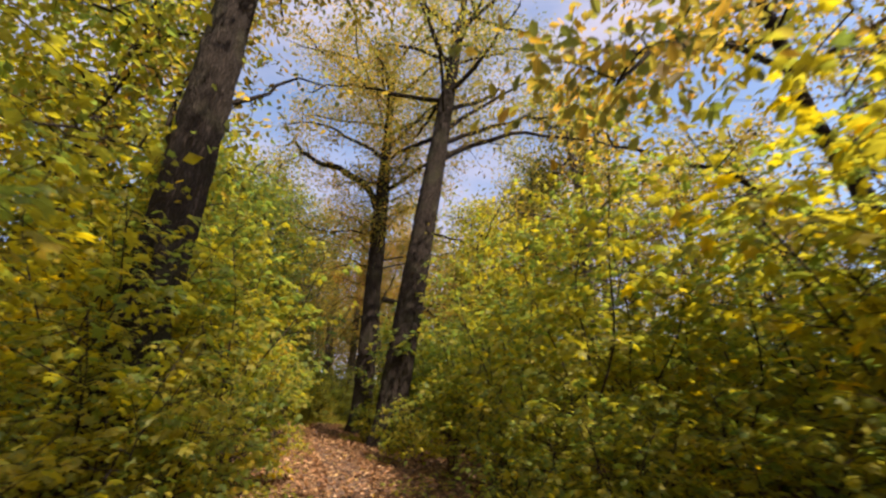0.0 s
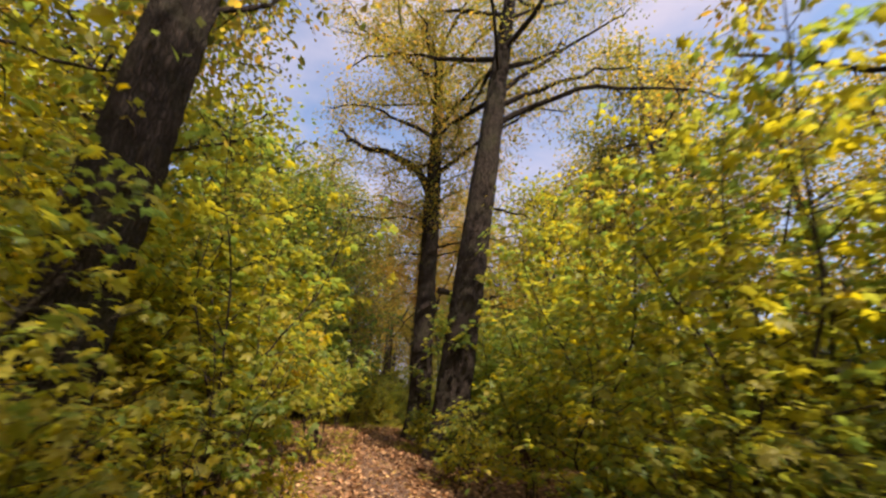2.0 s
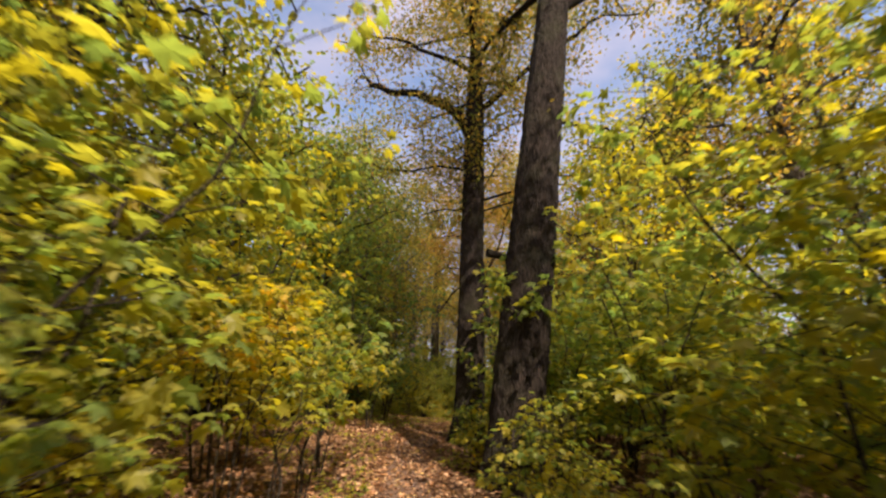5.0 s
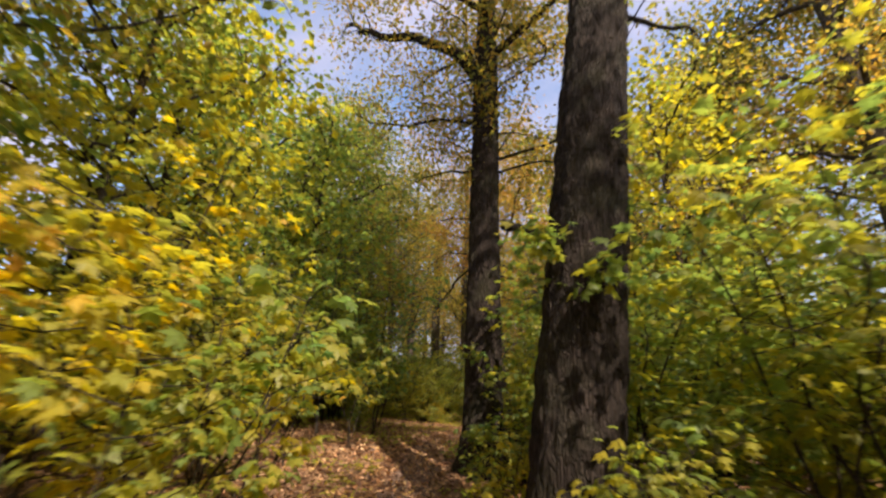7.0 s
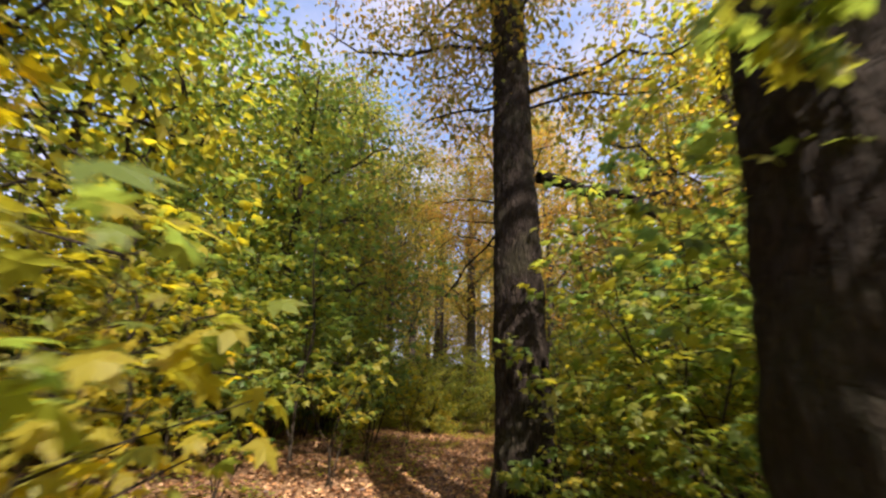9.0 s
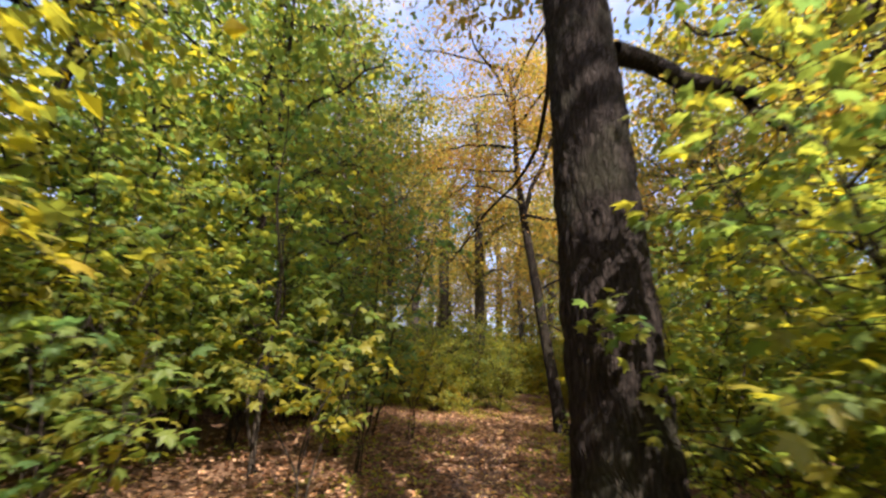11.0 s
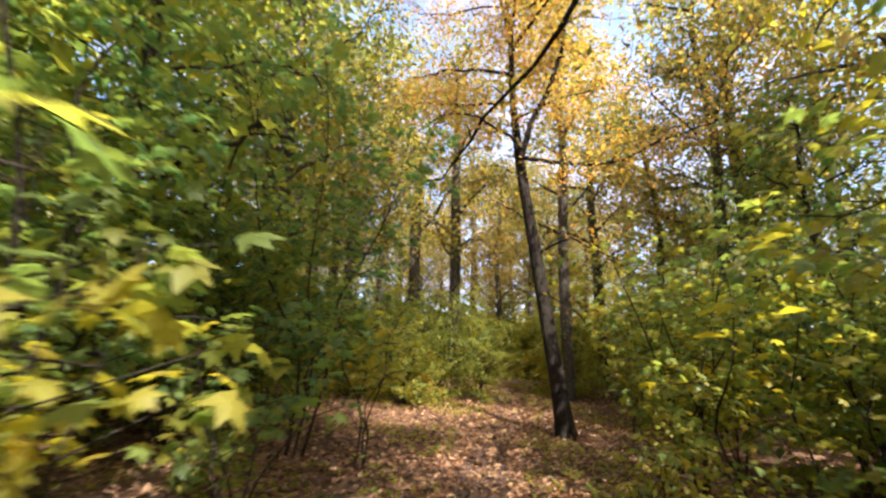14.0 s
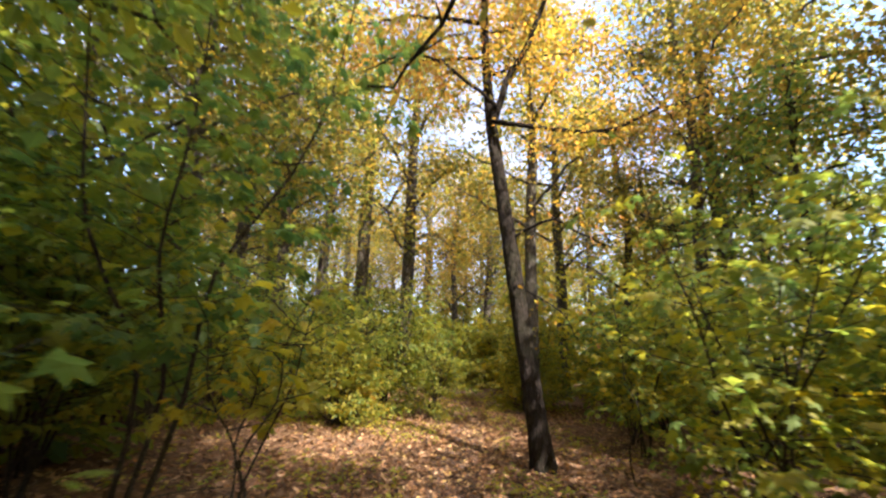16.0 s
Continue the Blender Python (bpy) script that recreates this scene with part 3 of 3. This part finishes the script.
great_tree("forked_oak", "grey forked oak with bare crooked limbs far down the path",
           [(-13.5, 45.7, -0.5), (-13.55, 45.8, 3), (-13.55, 45.7, 7.7), (-13.6, 45.8, 12.3), (-14.3, 45.8, 14.6), (-14.9, 45.8, 17.5)], [0.36, 0.33, 0.31, 0.28, 0.15, 0.05],
           [([(-13.55, 45.7, 12.0), (-12.9, 45.7, 13.6), (-12.3, 45.8, 15.2), (-12.0, 45.9, 17.5)], 0.17, 0.04, 9, 7, 1.2),
            ([(-13.5, 45.7, 7.6), (-12.6, 45.6, 8.4), (-11.5, 45.5, 9.9), (-10.4, 45.5, 11.2)], 0.12, 0.03, 7, 4, 0.9),
            ([(-13.6, 45.8, 11.0), (-14.6, 45.7, 12.0), (-16.2, 45.6, 12.4), (-17.8, 45.6, 13.2)], 0.1, 0.03, 8, 7, 1.1),
            ([(-13.5, 45.7, 9.2), (-14.4, 45.6, 9.6), (-15.6, 45.6, 10.6)], 0.07, 0.02, 6, 5, 0.9),
            ([(-13.9, 45.8, 13.2), (-13.6, 45.2, 15.0), (-13.2, 44.8, 17.0)], 0.1, 0.03, 8, 8, 1.1)], 0.5, 0.012, 0.3, PALE_BARK, 33.0, 90, 26)

# ---- woodland behind ----
random.seed(11), np.random.seed(11)
KINDS = [
    tree("oak", "tall oak with golden autumn crown in the wood behind", 17, 0.26, 5.0, 4.4, 17, 21, 0.18, PALE_BARK, tint=0.5),
    tree("oak", "tall straight oak with a thin yellow crown", 19, 0.30, 7.0, 4.6, 17, 21, 0.18, PALE_BARK, tint=0.45),
    tree("oak", "slim oak with olive leaves among the others", 14, 0.17, 3.0, 3.4, 16, 19, 0.16, PALE_BARK, tint=0.35),
    tree("maple", "young maple tree with green and yellow leaves", 9, 0.09, 1.0, 2.9, 18, 13, 0.16, TWIG, tint=0.52, leaf=MAPLE),
    tree("oak", "slender grey tree with a high orange crown", 18, 0.20, 6.0, 3.8, 16, 21, 0.18, PALE_BARK, tint=0.66),
]
FIXED = [(-12.46, 56.8, 1, 1.0, 0.55), (-5.1, 39.6, 4, 1.0, 0.6), (-3.5, 46.3, 0, 1.0, 0.5), (-13.2, 37.5, 2, 1.0, 0.4), (-13.6, 41.5, 4, 1.0, 0.5),
         (-10.9, 21.2, 3, 1.15, 0.36), (-11.2, 27.4, 3, 1.1, 0.34), (-8.6, 61, 4, 1.0, 0.62), (-15.5, 63, 1, 1.0, 0.6), (-6.3, 55, 2, 1.1, 0.6), (-1.2, 52, 4, 1.0, 0.55),
         (-17, 52, 4, 1.0, 0.6), (-10.4, 66, 2, 1.2, 0.7), (2.6, 41, 3, 1.0, 0.36), (3.8, 33, 4, 1.0, 0.5),
         (-16.5, 40, 0, 1.0, 0.45), (-19, 46, 1, 1.0, 0.5), (-9.2, 49.5, 2, 1.0, 0.6), (-1.0, 44, 2, 1.0, 0.5), (1.4, 36.5, 3, 0.9, 0.32), (-12.8, 23.6, 3, 1.2, 0.28), (-16.6, 27.4, 3, 1.2, 0.3), (-20.5, 30.0, 3, 1.2, 0.45), (-17, 33.5, 0, 1.0, 0.4),
         (-14.0, 29.5, 3, 1.3, 0.4), (-20, 38, 4, 1.0, 0.5), (-7.5, 52.5, 0, 0.9, 0.55), (-16.8, 43.5, 3, 1.0, 0.5), (1.2, 47, 3, 0.9, 0.55),
         (-7.6, 14.5, 3, 1.0, 0.45), (-9.4, 19.4, 3, 1.0, 0.5), (-9.8, 11.0, 2, 1.0, 0.4), (6.0, 29.0, 1, 1.1, 0.55), (1.8, 41.5, 0, 1.1, 0.55), (4.8, 36.5, 1, 1.05, 0.55), (7.5, 31.5, 4, 1.1, 0.6), (0.4, 40.0, 4, 1.0, 0.62), (-13.0, 33.0, 2, 1.1, 0.3), (-10.5, 43.5, 0, 1.1, 0.55), (-16.0, 36.0, 1, 1.1, 0.5), (5.5, 43.0, 4, 1.1, 0.55), (-5.6, 10.4, 3, 0.85, 0.4), (-9.2, 16.4, 2, 1.0, 0.45)]
used = [False] * len(KINDS)
standing = [(-1.9, 19.5), (-3.7, 24), (-5.2, 33.5), (-3.3, 12.3), (8.5, 16)]


def plant_tree(x, y, kind, size, tint):
    m = planted(x, y, rnd(0, 360), size)
    if used[kind]:
        t = copy_thing(KINDS[kind], m)
    else:
        t, used[kind] = KINDS[kind], True
        t.matrix_basis = m
    recolour(t, tint * (0.78 if y > 28 else 1.0))
    standing.append((x, y))


for x, y, kind, size, tint in FIXED:
    plant_tree(x, y, kind, size, tint)


def scatter(count, x0, x1, y0, y1, near, gap, kinds, tint):
    tries = 0
    while count and tries < 6000:
        tries += 1
        x, y = rnd(x0, x1), rnd(y0, y1)
        if abs(x - path_x(y)) < near or min(math.hypot(x - a, y - b) for a, b in standing) < gap:
            continue
        if -22 < x < 3 and 30 < y < 58 or 17 < y < 36 and -9.5 < x - path_x(y) < 0 or y < 18 and 0 < x - path_x(y) < 10:
            continue
        count -= 1
        if y < 44 and x > path_x(y) and random.random() < 0.75 or 18 < y < 38 and x < path_x(y) and random.random() < 0.6:
            continue
        plant_tree(x, y, random.choice(kinds), rnd(0.85, 1.15), rnd(*tint))


scatter(18, -18, 15, -4, 36, 6.0, 3.0, [3, 3, 2], (0.42, 0.62))
scatter(46, -34, 26, -16, 60, 6.5, 4.0, [0, 1, 2, 4, 0], (0.38, 0.66))
scatter(46, -44, 26, 58, 88, 0, 3.2, [0, 4, 1, 3, 2], (0.40, 0.62))
# oaks added sunward to shade the start of the path, two unseen behind it
for x, y, kind, size in [(4.4, 4.6, 1, 0.9), (13.2, 8.8, 0, 1.0), (7.5, -2.5, 1, 1.0)]:
    plant_tree(x, y, kind, size, 0.34)
plant_tree(12.5, 18.0, 2, 0.9, 0.56)
plant_tree(15.5, 17.0, 2, 1.0, 0.6)

# ---- maple saplings and shrubs ----
random.seed(23), np.random.seed(23)
SHRUBS = [
    sapling("maple_sapling", "maple sapling with green and yellow leaves by the path", 3.4, 5, 1.25, 20, 0.112, 0.5, 0.2, step=0.075),
    sapling("maple_sapling", "bushy maple sapling with yellow-green lobed leaves", 2.4, 6, 1.1, 14, 0.105, 0.55, 0.22, step=0.075),
    sapling("maple_sapling", "tall slim maple sapling with dark green leaves", 5.6, 3, 1.75, 30, 0.13, 0.36, 0.2, step=0.09),
    sapling("low_shrub", "low shrub with pale green and yellow leaves", 1.1, 5, 0.65, 9, 0.09, 0.6, 0.1),
    sapling("hazel_bush", "round bush with dense small fresh green leaves", 2.9, 14, 1.5, 18, 0.085, 0.5, 0.04, OAK_SHAPE, OAK_FACES, step=0.06),
    sapling("thin_sapling", "bare thin sapling with few yellow leaves", 4.0, 1, 1.3, 14, 0.12, 0.62, 0.25, step=0.1),
    sapling("maple_thicket", "dense young maple thicket with yellow-green leaves", 4.0, 6, 1.7, 18, 0.21, 0.5, 0.08, PLAIN_SHAPE, PLAIN_FACES, step=0.12),
    sapling("maple_thicket", "tall young maples with olive and yellow leaves", 6.5, 5, 2.3, 24, 0.24, 0.5, 0.10, PLAIN_SHAPE, PLAIN_FACES, step=0.15),
    sapling("maple_seedling", "low young maple with large pale green leaves", 2.05, 4, 0.8, 9, 0.122, 0.5, 0.5, step=0.08),
    sapling("maple_sapling", "young maple turning bright yellow and orange", 3.0, 4, 1.1, 16, 0.13, 0.8, 0.62, step=0.08),
]
random.seed(24), np.random.seed(24)
grown = [False] * len(SHRUBS)


def plant(kind, x, y, size=1.0, tint=None, turn=None, lean=0.0):
    m = planted(x, y, rnd(0, 360) if turn is None else turn, size, lean)
    if grown[kind]:
        t = copy_thing(SHRUBS[kind], m)
    else:
        t, grown[kind] = SHRUBS[kind], True
        t.matrix_basis = m
    if tint is not None:
        recolour(t, tint)
    return t


# bushes at the bend of the path
plant(4, -9.2, 36.9, 1.3, 0.34)
plant(4, -8.0, 37.6, 0.8, 0.4)
plant(8, -7.7, 28.4, 1.1, 0.5)
plant(6, -9.3, 48.0, 1.0, 0.6)
plant(6, -7.6, 49.0, 0.9, 0.55)
plant(6, -10.6, 51.5, 1.1, 0.6)
plant(4, -9.6, 34.6, 0.8, 0.45)
plant(4, -10.2, 37.0, 1.0, 0.42)
plant(4, -5.4, 40.5, 0.9, 0.42)
plant(1, -9.3, 34.9, 0.75, 0.66)
# thickets on both sides
spots = []


def thicket(y0, y1, side, near, far, count, kinds, tint, size=(0.85, 1.15), gap=0.75):
    for _ in range(count * 6):
        if count <= 0:
            return
        y, o = rnd(y0, y1), rnd(near, far)
        x = path_x(y) + side * o
        if spots and min(math.hypot(x - a, y - b) for a, b in spots) < gap:
            continue
        if min(math.hypot(x - a, y - b) for a, b in standing[:5]) < 0.75:
            continue
        spots.append((x, y))
        count -= 1
        plant(random.choice(kinds), x, y, rnd(*size), rnd(*tint))


thicket(8.5, 16.6, 1, 1.9, 3.2, 10, [1], (0.38, 0.62))
thicket(8.5, 18.5, 1, 3.4, 5.5, 14, [0, 1], (0.34, 0.60))
thicket(8.0, 12.2, -1, 1.75, 4.2, 11, [1], (0.42, 0.68), (0.7, 0.95), 0.7)
thicket(12.2, 15.4, -1, 1.8, 4.2, 8, [0, 0, 1], (0.34, 0.62))
thicket(13, 17, 1, 2.8, 4.5, 3, [2], (0.3, 0.5), gap=0.8)
thicket(13.0, 16, -1, 3.2, 4.8, 3, [2], (0.3, 0.5), gap=0.8)
thicket(6, 20, 1, 5.5, 12, 24, [6], (0.32, 0.62), gap=1.1)
thicket(6, 19, -1, 4.8, 11, 20, [6, 6, 7], (0.32, 0.62), gap=1.2)
thicket(19.5, 26, 1, 2.7, 5.5, 12, [0, 0, 1], (0.24, 0.46), gap=0.8)
thicket(19.5, 30, 1, 5.5, 13, 16, [6, 6, 7], (0.26, 0.46), gap=1.4)
thicket(22.5, 31, -1, 3.9, 6.8, 12, [0, 2, 0], (0.16, 0.36), gap=1.0)
thicket(20, 34, -1, 7.5, 16, 14, [6, 6, 7], (0.12, 0.36), gap=1.6)
thicket(28, 37, 1, 2.6, 5, 8, [5, 0, 5, 0], (0.22, 0.42), gap=1.0)
thicket(29, 44, 1, 5.2, 15, 22, [6], (0.22, 0.42), gap=1.5)
thicket(33, 45, -1, 4.2, 14, 16, [6, 4], (0.24, 0.44), gap=1.5)
thicket(42, 62, 1, 0.8, 18, 40, [6, 6, 7], (0.42, 0.62), gap=1.7)
thicket(44, 64, -1, -0.8, 20, 40, [6, 6, 7], (0.42, 0.62), gap=1.7)
thicket(-10, 6, 1, 6.5, 14, 12, [6], (0.45, 0.6), gap=1.7)
thicket(-10, 7, -1, 2.2, 12, 14, [6, 7], (0.45, 0.6), gap=1.7)
thicket(4, 18, -1, 12, 26, 18, [7], (0.40, 0.65), gap=2.0)
thicket(18, 44, -1, 17, 30, 22, [6], (0.40, 0.6), gap=2.2)
thicket(14, 36, 1, 14, 28, 20, [6], (0.40, 0.65), gap=2.0)
thicket(8, 30, 1, 1.2, 3.5, 20, [3], (0.3, 0.55), gap=0.5)
thicket(8, 15, -1, 1.2, 3.0, 9, [3], (0.5, 0.66), gap=0.5)
# young maples close to the path
plant(8, -3.95, 17.5, 1.0, 0.36)
plant(8, -4.5, 18.6, 0.95, 0.5)
plant(8, -3.75, 16.8, 0.8, 0.44)
plant(9, -4.1, 16.6, 0.85, 0.6)
plant(8, -6.75, 23.8, 1.0, 0.42)
plant(8, -6.6, 21.6, 0.85, 0.22)
plant(8, -7.2, 25.6, 0.9, 0.2)
plant(1, -2.2, 10.9, 1.15, 0.5)
plant(0, -2.9, 11.3, 0.85, 0.45)
plant(5, 0.65, 14.05, 0.9, 0.5)
plant(5, -3.75, 27.3, 1.05, 0.4)
plant(5, -3.8, 29.3, 0.8, 0.4)
# tall maples that lean over the path
plant(2, 1.9, 13.6, 1.0, 0.42)
plant(0, -2.4, 9.2, 0.8, 0.5)
plant(2, -5.3, 17.4, 0.9, 0.56)
plant(2, -8.3, 24.8, 1.1, 0.22)
plant(2, -8.7, 28.4, 1.15, 0.18)
plant(5, -2.4, 29.4, 1.15, 0.5)
plant(5, -5.0, 19.3, 0.85, 0.6)
plant(1, -5.7, 18.3, 0.85, 0.6)
plant(0, -6.4, 19.8, 0.85, 0.5)
plant(3, -1.3, 18.9, 1.3, 0.5)
plant(3, -3.2, 23.3, 1.5, 0.35)
plant(1, -8.1, 26.4, 0.6, 0.3)
plant(3, -1.15, 19.0, 1.4, 0.48)
plant(5, -3.2, 22.7, 0.55, 0.5)
plant(3, -2.9, 22.9, 1.1, 0.5)
for x, y, kind, size, tint in [(-12.0, 25.2, 7, 1.25, 0.25), (-14.2, 28.0, 7, 1.3, 0.3), (-11.2, 29.6, 6, 1.3, 0.22), (-16.5, 25.0, 7, 1.3, 0.45),
                               (-17.5, 31.0, 7, 1.35, 0.5), (-14.0, 33.0, 6, 1.3, 0.46), (-7.2, 51.5, 6, 1.2, 0.62), (-9.0, 54.5, 6, 1.3, 0.6),
                               (-6.2, 55.5, 6, 1.3, 0.64), (-11.8, 55.0, 6, 1.3, 0.62), (-4.6, 51.0, 6, 1.1, 0.6)]:
    plant(kind, x, y, size, tint)


# ---- herbs and sticks on the woodland floor ----
random.seed(31), np.random.seed(31)


def herbs(name, label, count, size, tint):
    g = Geo()
    at, way, up, sz = [], [], [], []
    while len(at) < count * 7:
        y, k = rnd(6, 44), random.gauss(0, 3.0)
        if abs(k) < 0.55 or noise.noise((k * 0.5, y * 0.5, 1.0)) < -0.05:
            continue
        x = path_x(y) + k
        z = ground_z(x, y)
        h = rnd(0.04, 0.22)
        for q in range(7):
            a = rnd(0, 6.283)
            at.append((x + 0.04 * math.cos(a), y + 0.04 * math.sin(a), z + h * rnd(0.5, 1.0)))
            way.append((math.cos(a), math.sin(a), rnd(-0.3, 0.5)))
            up.append((rnd(-0.3, 0.3), rnd(-0.3, 0.3), 1))
            sz.append(size * rnd(0.6, 1.3))
    leaves(g, at, way, up, sz, OAK_SHAPE, OAK_FACES)
    ob = tagged(new(name, g.mesh(name, MAPLE, False)), label, "ground plants", kind="stuff")
    ob.color = (tint, 0, 0, 1)


herbs("ground_herbs", "small green seedlings and herbs scattered among fallen leaves", 2600, 0.075, 0.46)


def stick(x, y, length, turn, rise, r=0.012):
    z = ground_z(x, y)
    d = np.array([math.cos(radians(turn)), math.sin(radians(turn)), 0]) * length
    g = Geo()
    tube(g, spline([(0, 0, -0.03), d * 0.5 + [rnd(-0.04, 0.04), rnd(-0.04, 0.04), rise * 0.55], d + [0, 0, rise]], 7), np.linspace(r, r * 0.4, 7), 6, 0.2)
    ob = tagged(new("dead_stick", g.mesh("dead_stick", PALE_BARK)), "dry grey stick poking out of the leaf litter", "stick", "dead sticks")
    ob.location = (x, y, z)


for x, y, l, t, h in [(-8.6, 32.9, 0.45, 60, 0.42), (-8.0, 32.7, 0.4, 50, 0.45), (-7.3, 33.6, 0.3, 110, 0.35), (-1.9, 9.9, 0.5, 30, 0.4), (-1.5, 10.6, 0.45, 70, 0.35), (-2.1, 11.2, 0.6, 40, 0.45),
                      (-9.5, 29.4, 0.9, 15, 0.12), (-6.6, 27.0, 0.7, 150, 0.06), (-3.9, 31.0, 0.8, 100, 0.1), (-4.6, 30.2, 0.6, 20, 0.05)]:
    stick(x, y, l, t, h)
